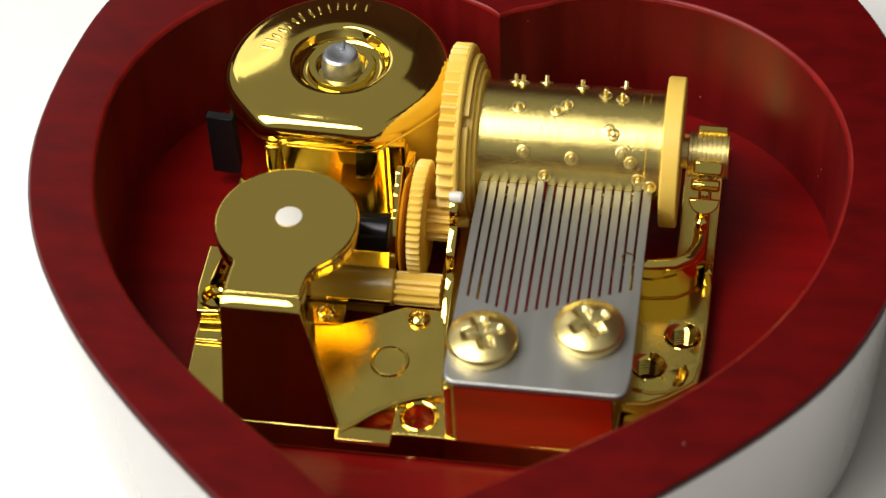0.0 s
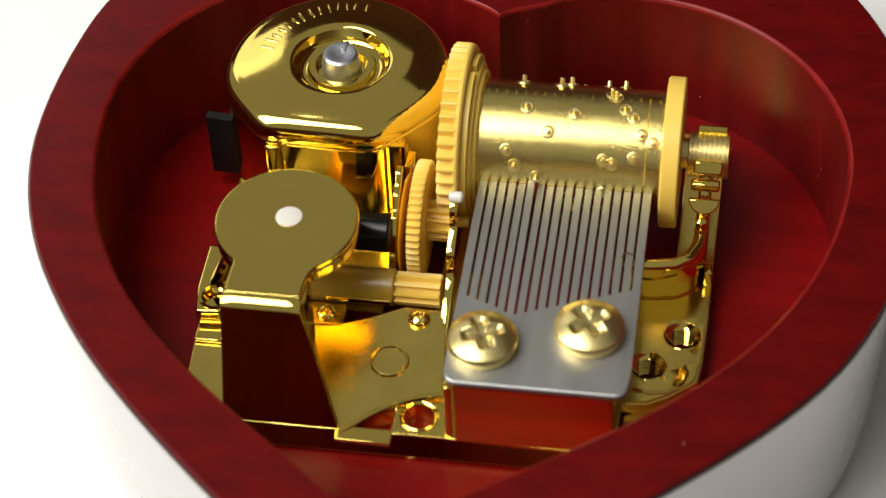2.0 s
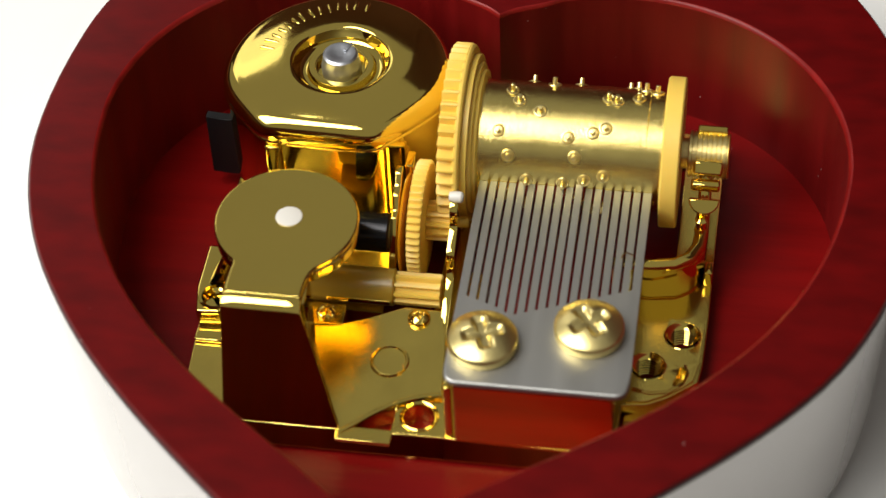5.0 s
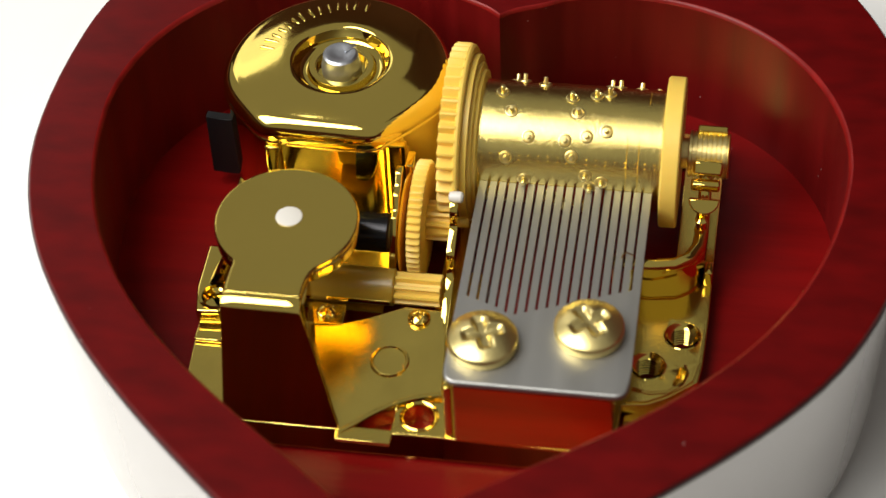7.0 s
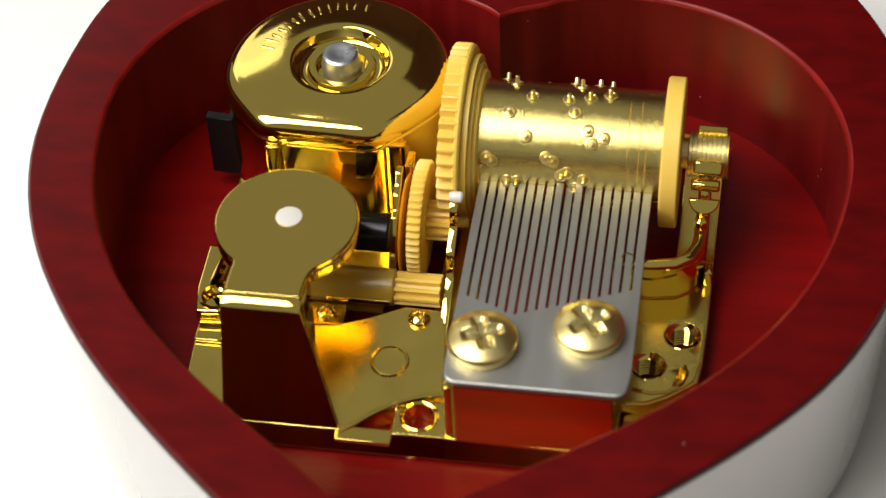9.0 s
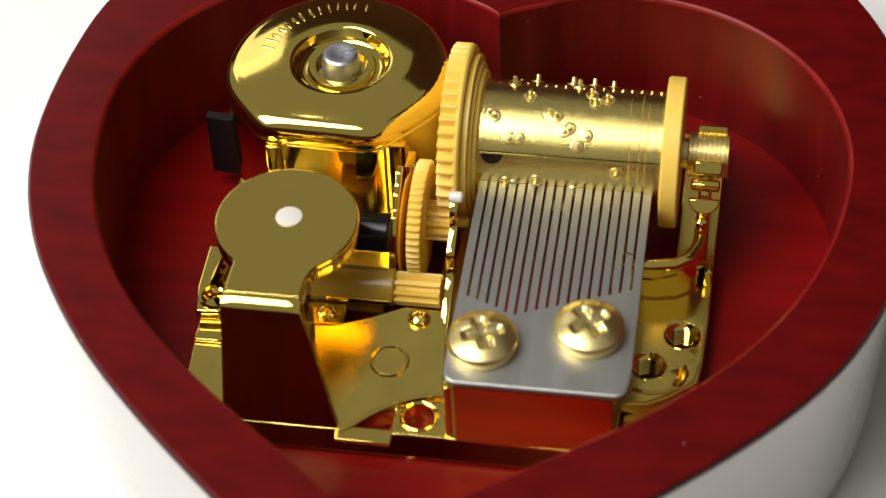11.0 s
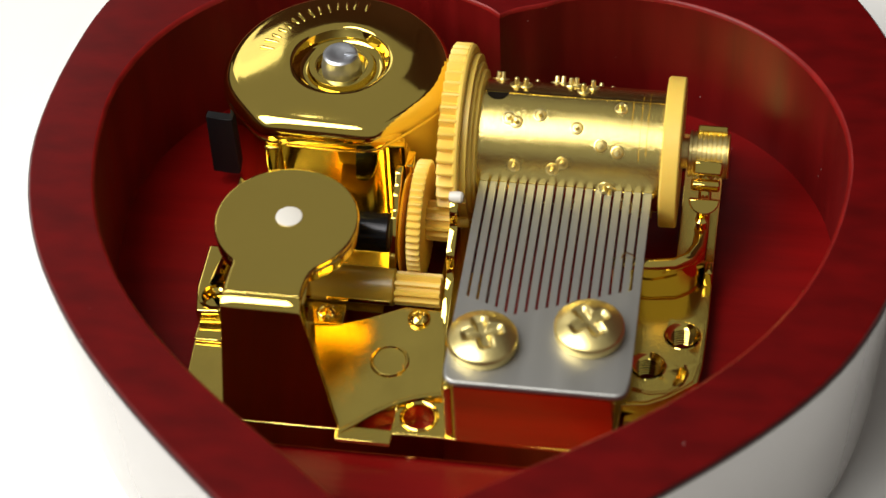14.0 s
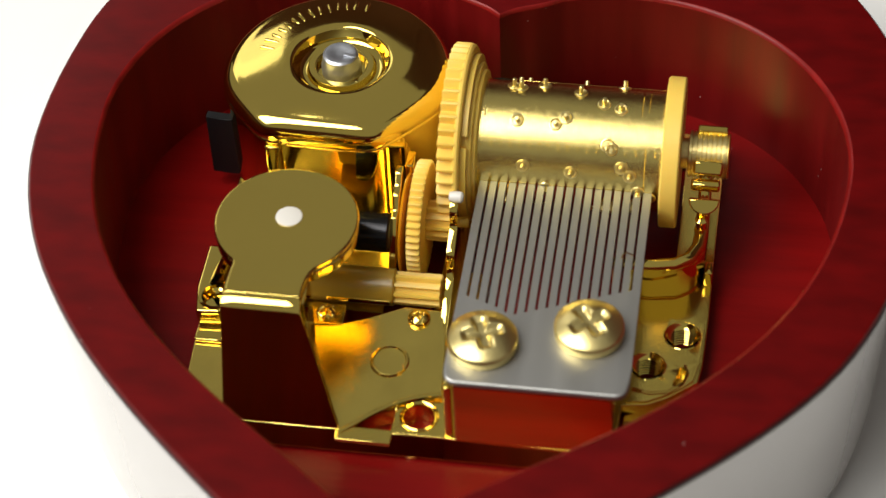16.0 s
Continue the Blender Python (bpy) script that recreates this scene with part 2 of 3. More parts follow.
# ---- the heart-shaped box ----
def heart(lobe_u, lobe_v, r, a_top, notch_v, tip_v, tip_du, tip_dv, pull, a_end):
    """The outline of a heart about the line u = 0: a round lobe that runs out to a tip."""
    half = []
    top = (lobe_u + r * math.cos(radians(a_top)), lobe_v + r * math.sin(radians(a_top)))
    half += bezier((0, notch_v), (0.35 * top[0], notch_v + 0.55 * (top[1] - notch_v)), (top[0] - min(0.55 * top[0], 0.30 * r * math.sin(radians(a_top))), top[1] - 0.30 * r * abs(math.cos(radians(a_top)))), top, 10)
    half += circle(lobe_u, lobe_v, r, 44, a_top, a_end)[:-1]
    a = radians(a_end)
    side = (lobe_u + r * math.cos(a), lobe_v + r * math.sin(a))
    half += bezier(side, (side[0] + pull * math.sin(a), side[1] - pull * math.cos(a)), (tip_du, tip_v + tip_dv), (0, tip_v), 30)
    half.append((0, tip_v))
    return half + [(-u, v) for u, v in half[-2:0:-1]]


INNER = heart(14.44, -4.43, 24.05, 109.0, 14.6, -55.75, 13.13, 12.91, 29.18, -3.2)
OUTER = heart(6.71, 1.19, 38.07, 96.0, 30.0, -67.05, 29.76, 26.07, 37.67, 7.6)
OUTER = [(u + 1.0 * min(1, max(0, (-v - 12) / 20)), v) for u, v in OUTER]


def heart_box():
    t = thing("heart_box", (HEART_X, -15, -ZT), "red lacquered wooden heart-shaped box, open and without lid", "music box")
    n = len(OUTER)
    bm = bmesh.new()

    def ring(loop, z, inset=0.0):
        vs = []
        for i, (u, v) in enumerate(loop):
            k = 1 - inset / 46.0
            a, b = u * k, (v + 14) * k
            vs.append(bm.verts.new((HEART_X + a * math.cos(HEART_TURN) - b * math.sin(HEART_TURN),
                                    HEART_Y - 14 + a * math.sin(HEART_TURN) + b * math.cos(HEART_TURN), z)))
        return vs

    def skin(rings):
        for a, b in zip(rings, rings[1:]):
            for i in range(n):
                bm.faces.new((a[i], a[(i + 1) % n], b[(i + 1) % n], b[i]))

    # rim and inside, red
    skin([ring(OUTER, RIM_Z - 0.3, 0.1), ring(OUTER, RIM_Z - 0.08, 0.25), ring(OUTER, RIM_Z, 0.5), ring(INNER, RIM_Z, -0.5)])
    bmesh.ops.recalc_face_normals(bm, faces=bm.faces[:])
    part("rim", bm, LACQUER, t, "dark red lacquered wood rim")
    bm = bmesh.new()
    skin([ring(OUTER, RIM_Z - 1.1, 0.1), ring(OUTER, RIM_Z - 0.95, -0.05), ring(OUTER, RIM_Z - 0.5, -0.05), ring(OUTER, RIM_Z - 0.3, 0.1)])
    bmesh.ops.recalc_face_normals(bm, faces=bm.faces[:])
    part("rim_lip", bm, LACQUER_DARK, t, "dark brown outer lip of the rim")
    # rounded edge where the lacquer is rubbed thin
    bm = bmesh.new()
    skin([ring(INNER, RIM_Z, -0.5), ring(INNER, RIM_Z - 0.05, -0.32), ring(INNER, RIM_Z - 0.2, -0.13), ring(INNER, RIM_Z - 0.45, 0.0)])
    bmesh.ops.recalc_face_normals(bm, faces=bm.faces[:])
    part("rim_edge", bm, LACQUER_WORN, t, "rubbed lighter red edge of the rim")
    bm = bmesh.new()
    skin([ring(INNER, RIM_Z - 0.45, 0.0), ring(INNER, FLOOR_Z + 0.3, 0.0), ring(INNER, FLOOR_Z - 0.05, 0.1)])
    bmesh.ops.recalc_face_normals(bm, faces=bm.faces[:])
    part("inner_wall", bm, LACQUER_WALL, t, "red lacquered inner wall")
    bm = bmesh.new()
    skin([ring(OUTER, RIM_Z - 1.1, 0.1), ring(OUTER, RIM_Z - 3, 0.2), ring(OUTER, RIM_Z - 10, 0.6), ring(OUTER, RIM_Z - 17, 0.9),
          ring(OUTER, -ZT + 3, 1.1), ring(OUTER, -ZT + 0.8, 1.45), ring(OUTER, -ZT, 2.0)])
    bm.faces.new([v for v in bm.verts if v.co.z < -ZT + 0.01])
    bmesh.ops.recalc_face_normals(bm, faces=bm.faces[:])
    part("side", bm, PEARL, t, "pale glossy rounded outer side")
    bm = bmesh.new()
    top = ring(INNER, FLOOR_Z, -0.6)
    low = ring(INNER, FLOOR_Z - 2, -0.6)
    bm.faces.new(top), bm.faces.new(low)
    for i in range(n):
        bm.faces.new((top[i], top[(i + 1) % n], low[(i + 1) % n], low[i]))
    bmesh.ops.triangulate(bm, faces=[f for f in bm.faces if len(f.verts) > 4])
    bmesh.ops.recalc_face_normals(bm, faces=bm.faces[:])
    part("inner_floor", bm, LACQUER_IN, t, "red lacquered wood floor inside the box")


heart_box()

# ---- the musical movement ----
move = thing("music_movement", (-10, -16, FLOOR_Z), "gold-plated clockwork musical movement on the box floor", "movement")
BASE_Z = -9.0
CX, CY, CZ = -27.7, -17.06, 3.17      # the middle of the air brake's cover


def slope(y):
    """Height of the sloping bridge over the gear train."""
    return -9.0 + 0.1 * (y + 34.2)


SLOT = [(12.36, -22.25), (12.45, -21.95), (12.78, -21.8), (13.1, -21.95), (13.2, -22.3), (13.02, -23.2), (12.6, -24.1), (12.25, -24.4), (11.95, -24.25), (12.0, -23.9), (12.25, -23.2)]


def base_plate():
    outer = [(-36.6, -33.2), (-20.6, -33.4), (-14.9, -33.4), (6.9, -33.6), (7.2, -27.2), (9.6, -26.9), (11.6, -25.8), (13.0, -24.6),
             (14.5, -23.4), (14.8, -21.0), (15.0, -15), (15.0, -5), (15.2, 12), (-20, 16), (-37, 14), (-37.4, 4), (-37.2, -22)]
    holes = [circle(-12.6, -31.0, 1.55, 28), circle(12.5, -17.6, 1.55, 28), circle(9.3, -22.0, 1.55, 28), SLOT, [(-19.7, -33.0), (-15.2, -33.0), (-15.0, -30.2), (-16.4, -30.9), (-18.0, -31.9)],
             [(-23.0, -20.6), (-13.2, -20.6), (-13.2, -6), (-18.4, -6), (-18.4, -17.8), (-23.0, -17.8)], [(-10.5, -11), (-8.3, -11), (-8.3, -24.2), (6.6, -24.2), (6.6, -11), (11, -11), (11, 9.0), (-10.5, 9.0)]]
    b = part("base_plate", plate(outer, FLOOR_Z + 0.3, BASE_Z, holes, 0.16), GOLD_CAST, move, "gold-plated cast base with screw holes")
    part("foot_flange", plate([(7.2, -31.8), (9.5, -31.2), (13.4, -27.4), (14.8, -24.6), (13.2, -24.8), (7.4, -27.4)], FLOOR_Z, BASE_Z - 1.3, bevel=0.2), GOLD_CAST, b)
    for x, y, deep in ((-12.6, -31.0, 0.03), (12.5, -17.6, 0.34), (9.3, -22.0, 0.34)):
        top = 0.2 if x < 0 else 0.26
        prof = [(1.98, BASE_Z - 0.02), (1.93, BASE_Z + top * 0.7), (1.80, BASE_Z + top), (1.62, BASE_Z + top * 0.4)]
        for i in range(7):
            z = BASE_Z - 0.05 - i * 0.36
            prof += [(1.52, z), (1.52 - deep, z - 0.18)]
        part("threaded_hole", lathe(prof, "z", 32, (x, y, 0)), GOLD, b)
    # raised pad round the two holes beside the comb
    pad = [(7.5, -26.9), (9.6, -26.6), (11.5, -25.5), (12.9, -24.5), (14.0, -23.4), (14.45, -21.0), (14.65, -15.6), (13.4, -14.9), (11.0, -15.2), (7.6, -15.4)]
    part("boss", plate(pad, BASE_Z - 0.1, BASE_Z + 0.22, [circle(12.5, -17.6, 1.9, 28), circle(9.3, -22.0, 1.9, 28), SLOT], 0.09), GOLD_CAST, b)
    part("groove_lip", tube([(13.0, -21.6, BASE_Z + 0.2), (13.35, -22.6, BASE_Z + 0.2), (12.9, -24.0, BASE_Z + 0.2), (11.6, -25.2, BASE_Z + 0.2), (9.8, -25.6, BASE_Z + 0.2), (8.0, -25.2, BASE_Z + 0.2)], 0.2, 8), GOLD, b)
    part("slot_wall", plate([(12.69 + (x - 12.69) * 1.01, -23.1 + (y + 23.1) * 1.01) for x, y in SLOT], BASE_Z - 1.1, BASE_Z - 0.9), GOLD_CAST, b)
    # drafted front face with small feet under it
    part("front_skirt", extrude_x([(-33.3, -9.1), (-33.44, -9.16), (-34.55, -11.05), (-34.5, -11.2), (-33.3, -11.2)], -36.8, 6.95, 0.06), GOLD, b, "polished gold front face, mirroring the red floor")
    part("front_tab", plate([(-20.6, -33.2), (-20.5, -34.7), (-15.0, -34.8), (-14.9, -33.2)], BASE_Z - 0.5, BASE_Z + 0.004, bevel=0.1), GOLD_CAST, b)
    for x, y in ((-13.0, -33.8), (5.0, -33.0), (-34.0, -32.0), (13.0, -20.0), (12.0, 8.0), (-34.0, 8.0)):
        part("foot", lathe([(0, FLOOR_Z + 0.4), (0.8, FLOOR_Z + 0.4), (0.8, FLOOR_Z + 0.1), (0.6, FLOOR_Z), (0, FLOOR_Z)], "z", 20, (x, y, 0)), BRASS, b)
    # raised ear with its own screw hole
    ear = plate([(-37.3, -21.4), (-33.0, -21.1), (-33.0, -12), (-37.9, -12), (-37.9, -18)], BASE_Z, -7.0, [circle(-35.6, -19.2, 1.45, 24)], 0.3)
    e = part("ear", ear, GOLD, move)
    part("threaded_hole", lathe([(1.85, -7.05), (1.8, -6.85), (1.5, -6.9), (1.45, -7.3), (1.2, -7.5), (1.4, -7.7), (1.2, -7.9), (0, -8.0)], "z", 28, (-35.6, -19.2, 0)), GOLD, e)
    step = lathe([(7.3, -7.1), (7.35, -5.6), (7.7, -5.2), (8.2, -5.4), (8.7, -6.3), (9.0, -7.1)], "z", 96, (CX, CY, 0))
    bmesh.ops.delete(step, geom=[f for f in step.faces if not (f.calc_center_median().x < -33.9 and -17.6 < f.calc_center_median().y < -13.0)], context="FACES")
    part("crescent", step, GOLD, e)
    part("front_step", box(-37.1, -33.2, -23.9, -22.3, BASE_Z, BASE_Z + 0.5, 0.2), GOLD, e)
    # blocks that carry the comb
    part("comb_block", box(-8.7, 6.8, -33.54, -24.5, BASE_Z - 0.1, -COMB_T - 0.02, 0.25), GOLD, move, "polished gold block under the comb")
    part("side_post", box(-9.7, -8.9, -33.2, -31.6, BASE_Z - 0.1, -1.6, 0.2), GOLD_CAST, move)
    part("front_line", box(-36.0, -20.8, -32.9, -32.6, BASE_Z, BASE_Z + 0.3, 0.08), GOLD, move)


COMB_T = 0.75
TINES = 18
TIP_Y, FRONT_Y, XL, XR = -6.31, -33.7, -9.67, 8.16
PITCH = (XR - XL) / TINES
base_plate()


def root_y(i):
    """Where the slots between the tines end."""
    return -22.3 - 0.38 * i if i < 5 else -24.6 + 0.40 * (i - 5)


def comb():
    outline = [*circle(XR - 1.3, FRONT_Y + 1.3, 1.3, 7, -90, 0), (XR, root_y(17)), *[(XL + (i + 0.5) * PITCH, root_y(i)) for i in range(17, -1, -1)], (XL, root_y(0)),
               *circle(XL + 1.3, FRONT_Y + 1.3, 1.3, 7, 180, 270)]
    c = part("comb", bevel_sharp(plate(outline, -COMB_T, 0), 0.28, 4, 0.6, lambda v: v.y < -24.9), STEEL, move, "brushed steel comb with eighteen tines")
    made = []
    for i in range(TINES):
        x0, x1 = XL + i * PITCH + 0.125, XL + (i + 1) * PITCH - 0.125
        x0, x1 = (XL, x1) if i == 0 else (x0, XR) if i == TINES - 1 else (x0, x1)
        y = root_y(i)
        bm = box(x0, x1, y - 0.45, TIP_Y, -0.5, -0.003, 0.035, 1)
        made.append(part("tine", bm, STEEL, c, o=((x0 + x1) / 2, y, -0.25)))
    return made


tines = comb()
for hair in ([(5.9, -15.9, 0.12), (6.05, -15.45, 0.3), (6.5, -15.25, 0.35), (7.0, -15.3, 0.12)], [(7.0, -17.4, 0.06), (7.12, -18.6, 0.1), (7.05, -20.1, 0.06)]):
    part("burr", tube(hair, 0.07, 6), GOLD, move)


def domed_screw(x, y, z, r, side, dome, turn, slot_l, slot_w, deep, parent, mat, name, label):
    """A pan head with a pressed cross recess."""
    bm = bmesh.new()
    n, m = 96, 26
    ca, sa = math.cos(radians(turn)), math.sin(radians(turn))

    def dip(px, py):
        u, v = px * ca + py * sa, -px * sa + py * ca
        best = 0.0
        for a, b in ((u, v), (v, u)):
            fa = min(1, max(0, (slot_l - abs(a)) / (0.25 * slot_l)))
            fb = min(1, max(0, (slot_w - abs(b)) / (0.6 * slot_w)))
            best = max(best, fa * fb)
        return best * deep * (1.15 - 0.5 * min(1, math.hypot(px, py) / slot_l))

    rings = []
    for k in range(1, m + 1):
        rr = r * 0.96 * k / m
        h = side + dome * (1 - (k / m) ** 2.4)
        rings.append([bm.verts.new((x + rr * math.cos(2 * PI * i / n), y + rr * math.sin(2 * PI * i / n), z + h - dip(rr * math.cos(2 * PI * i / n), rr * math.sin(2 * PI * i / n)))) for i in range(n)])
    top = bm.verts.new((x, y, z + side + dome - deep * 1.15))
    for rr, h in ((r, side - 0.12), (r * 1.01, side * 0.5), (r * 0.99, 0.05), (r * 0.97, 0)):
        rings.append([bm.verts.new((x + rr * math.cos(2 * PI * i / n), y + rr * math.sin(2 * PI * i / n), z + h)) for i in range(n)])
    for i in range(n):
        bm.faces.new((top, rings[0][i], rings[0][(i + 1) % n]))
    for a, b in zip(rings, rings[1:]):
        for i in range(n):
            bm.faces.new((a[i], b[i], b[(i + 1) % n], a[(i + 1) % n]))
    bm.faces.new(rings[-1])
    bmesh.ops.recalc_face_normals(bm, faces=bm.faces[:])
    return part(name, bm, mat, parent, label, o=(x, y, z), sharp=0.8)


domed_screw(-6.35, -28.6, 0, 3.42, 1.25, 0.85, 20, 2.15, 0.80, 0.62, move, BRASS, "comb_screw", "brass cross-head screw")
domed_screw(3.70, -26.0, 0, 3.42, 1.25, 0.85, 38, 2.15, 0.80, 0.62, move, BRASS, "comb_screw", "brass cross-head screw")

# ---- the pinned cylinder and the wheel on it ----
OMEGA = 21.62
drum = part("pin_drum", lathe([(0, -10.2), (6.3, -10.2), (6.3, 9.0), (0, 9.0)], "x", 128), GOLD_DRUM, move, "gold-plated pinned cylinder with a grainy skin", o=(0, 0, 0))
part("end_ring", lathe([(0, 8.9), (7.75, 8.9), (7.9, 9.05), (7.9, 10.6), (7.75, 10.75), (0, 10.75)], "x", 128), CREAM, drum, "cream plastic end ring", o=(0, 0, 0))
part("drive_gear", round_gear(44, 9.05, 9.9, -13.75, -11.75), CREAM, drum, "cream plastic toothed wheel", o=(0, 0, 0))


part("shroud", lathe([(0, -12.1), (9.6, -12.1), (9.82, -11.95), (9.8, -11.7), (9.6, -11.5), (0, -11.45)], "x", 128), CREAM, drum, o=(0, 0, 0))


def notched_collar():
    loop = circle(0, 0, 8.8, 110, -90 - 58 + 0, -90 - 66 - 352 + 8)
    loop += circle(0, 0, 8.0, 6, -90 - 66 - 344, -90 - 58 - 360)
    bm = plate(loop, -11.62, -10.85, bevel=0.0)
    bm.transform(Matrix.Rotation(PI / 2, 4, "Y"))
    part("notched_collar", bm, CREAM, drum, "cream plastic collar with a notch", o=(0, 0, 0))


notched_collar()
part("inner_collar", lathe([(0, -10.9), (7.9, -10.9), (8.0, -10.8), (7.9, -10.5), (7.3, -10.4), (7.2, -10.1), (6.5, -10.0), (6.2, -9.95), (0, -9.95)], "x", 128), CREAM, drum, o=(0, 0, 0))

# the tune: for each stretch of the turn, pins as (tine, degrees)
FIRST_PHRASE = [(17.2, 7), (6.35, 11), (16, 14), (9, 31), (15.1, 31), (4, 34), (14.2, 39), (13.1, 56), (12.6, 60), (7.1, 76), (3.1, 77), (8.1, 83)]
SECOND_PHRASE = [(13.7, 97), (11.9, 102), (9.3, 117), (3, 119), (2.2, 122), (5.4, 127), (13.7, 141), (9.5, 165), (2.4, 168), (3.4, 168), (10.4, 175), (8.05, 178)]
THIRD_PHRASE = [(8.6, 181), (0.7, 188), (7.1, 192), (0.2, 191), (6.4, 195), (11, 211), (4.15, 214), (12.2, 217), (10.5, 223), (2.2, 236), (9, 241), (8.2, 256), (4.4, 257), (10.4, 261), (12.4, 267)]
FOURTH_PHRASE = [(2.4, 281), (9.3, 284), (8.5, 302), (1.2, 304), (11, 308), (12.3, 313), (5.4, 326), (3.1, 337), (13.2, 345), (12.3, 348), (2.2, 351), (15.4, 352)]
PINS = FIRST_PHRASE + SECOND_PHRASE + THIRD_PHRASE + FOURTH_PHRASE


def drum_point(x, deg, r):
    return (x, -r * math.cos(radians(deg)), r * math.sin(radians(deg)))


def pins():
    prof = [(0.76, -0.10), (0.68, 0.09), (0.58, 0.12), (0.46, 0.0), (0.28, 0.01), (0.25, 0.74), (0.20, 0.80), (0, 0.81)]
    me = mesh_of("pin", lathe(prof, "z", 14), BRASS, (0, 0, 0))
    for tine, deg in PINS:
        q = Vector(drum_point(0, deg, 1)).to_track_quat("Z", "X").to_matrix().to_4x4()
        again("pin", me, drum, drum_point(XL + (tine + 0.5) * PITCH, deg, 6.3), q)


pins()


def drum_marks():
    # seam of the rolled sheet, with a half-round nick at one end; near-black pieces paint the shade inside both
    seam = plate([(-10.1, -0.06), (8.95, -0.06), (8.95, 0.05), (-10.1, 0.05)], 6.2, 6.318, bevel=0)
    seam.transform(Matrix.Rotation(radians(90 - 154.0), 4, "X"))
    part("seam_gap", seam, HOLE_SHADE, drum, "dark seam of the rolled cylinder", o=(0, 0, 0))
    seam = plate([(-10.1, -0.30), (8.95, -0.30), (8.95, -0.07), (-10.1, -0.07)], 6.25, 6.35, bevel=0.04)
    seam.transform(Matrix.Rotation(radians(90 - 154.0), 4, "X"))
    part("seam", seam, GOLD, drum, o=(0, 0, 0))
    nick = plate(circle(-8.5, -0.1, 1.2, 20, 180, 360), 6.1, 6.312, bevel=0)
    nick.transform(Matrix.Rotation(radians(90 - 154.0), 4, "X"))
    part("nick", nick, HOLE_SHADE, drum, "flat dark half-round piece, painted shade of a nick at the seam", o=(0, 0, 0))
    # rows of punch marks and two scored rings
    rnd = random.Random(4)
    dots = []
    for deg in (52, 55.5, 234.0, 238.5):
        for i in range(19):
            b = lathe([(0.13, 0.0), (0.09, 0.07), (0, 0.09)], "z", 6)
            q = Vector(drum_point(0, deg + rnd.uniform(-0.4, 0.4), 1)).to_track_quat("Z", "X").to_matrix().to_4x4()
            b.transform(Matrix.Translation(drum_point(XL + (i + 0.1) * PITCH + rnd.uniform(-0.04, 0.04), deg, 6.29)) @ q)
            dots.append(b)
    tagged(part("punch_marks", join(*dots), GOLD, drum, o=(0, 0, 0)), kind="stuff")
    for x, a0, a1 in ((7.25, -60, 60), (7.25, 95, 215), (6.55, 90, 260), (5.6, 120, 190), (5.35, 200, 262)):
        bm = bmesh.new()
        n = 60
        rows = [[bm.verts.new(drum_point(x + dx, a0 + (a1 - a0) * i / n, r)) for dx, r in ((-0.05, 6.285), (0, 6.335), (0.05, 6.285))] for i in range(n + 1)]
        for a, b in zip(rows, rows[1:]):
            bm.faces.new((a[0], a[1], b[1], b[0])), bm.faces.new((a[1], a[2], b[2], b[1]))
        part("score_line", bm, GOLD, drum, o=(0, 0, 0))


drum_marks()


# ---- bearing at the far end of the cylinder ----
def bearing():
    prof = [(0, 10.7), (1.6, 10.7), (1.6, 11.4), (2.2, 11.5)]
    for i in range(8):
        a = 11.55 + i * 0.5
        prof += [(2.45, a), (2.45, a + 0.25), (2.28, a + 0.32), (2.28, a + 0.46)]
    prof += [(2.45, 15.6), (2.2, 15.75), (0, 15.75)]
    b = part("bearing", lathe(prof, "x", 48), BRASS, move, "grooved gold bearing of the cylinder", o=(13, 0, 0))
    part("tab", box(12.3, 15.4, 0.6, 1.5, 2.1, 2.85, 0.15), GOLD, b)
    clip = box(12.1, 15.1, -0.4, 0.4, -0.75, 0.75, 0.3, 3)
    clip.transform(Matrix.Translation((0, -3.0, 1.0)) @ Matrix.Rotation(radians(-38), 4, "X"))
    part("clip", clip, GOLD, b)
    clip = box(12.0, 15.0, -0.5, 0.5, -0.6, 0.6, 0.25, 3)
    clip.transform(Matrix.Translation((0, -3.9, -0.6)) @ Matrix.Rotation(radians(10), 4, "X"))
    part("clip", clip, GOLD, b)
    half = plate(circle(13.5, 0, 1.6, 24, 180, 360), -0.6, 0.6, bevel=0.2, segs=3)
    half.transform(Matrix.Translation((0, -4.9, -1.6)) @ Matrix.Rotation(radians(55), 4, "X"))
    part("clip", half, GOLD, b)
    # cast wall from the base up to the bearing
    path = [(13.4, 3.5), (13.5, -7.0), (13.3, -8.9), (12.5, -10.6), (11.0, -11.6), (8.5, -12.0), (4.5, -12.1)]
    outer = [(x + 0.7 * (1 if y > -9 else 0.5), y - 0.7 * (0 if y > -8 else 0.9)) for x, y in path]
    inner = [(x - 0.7 * (1 if y > -9 else 0.5), y + 0.7 * (0 if y > -8 else 0.9)) for x, y in path]
    w = part("cast_wall", plate(outer + inner[::-1], BASE_Z, -4.7, bevel=0.35, segs=4), GOLD, move, "polished gold cast wall beside the cylinder")
    part("top_bead", tube([(x, y, -4.75) for x, y in path[1:]], 0.75), GOLD, w)
    post = lathe([(0.65, -5.2), (0.75, -4.9), (0.5, -4.6), (0.5, -3.6), (0.7, -3.3), (0.4, -3.0), (0.0, -3.0)], "z", 20, (13.4, -6.2, 0))
    part("stud", post, GOLD, w)
    part("corner_post", box(14.1, 15.0, -10.2, -8.4, BASE_Z - 0.1, -7.2, 0.2), GOLD, w)


bearing()

# ---- spring housing ----
SX, SY = -25.67, 3.8


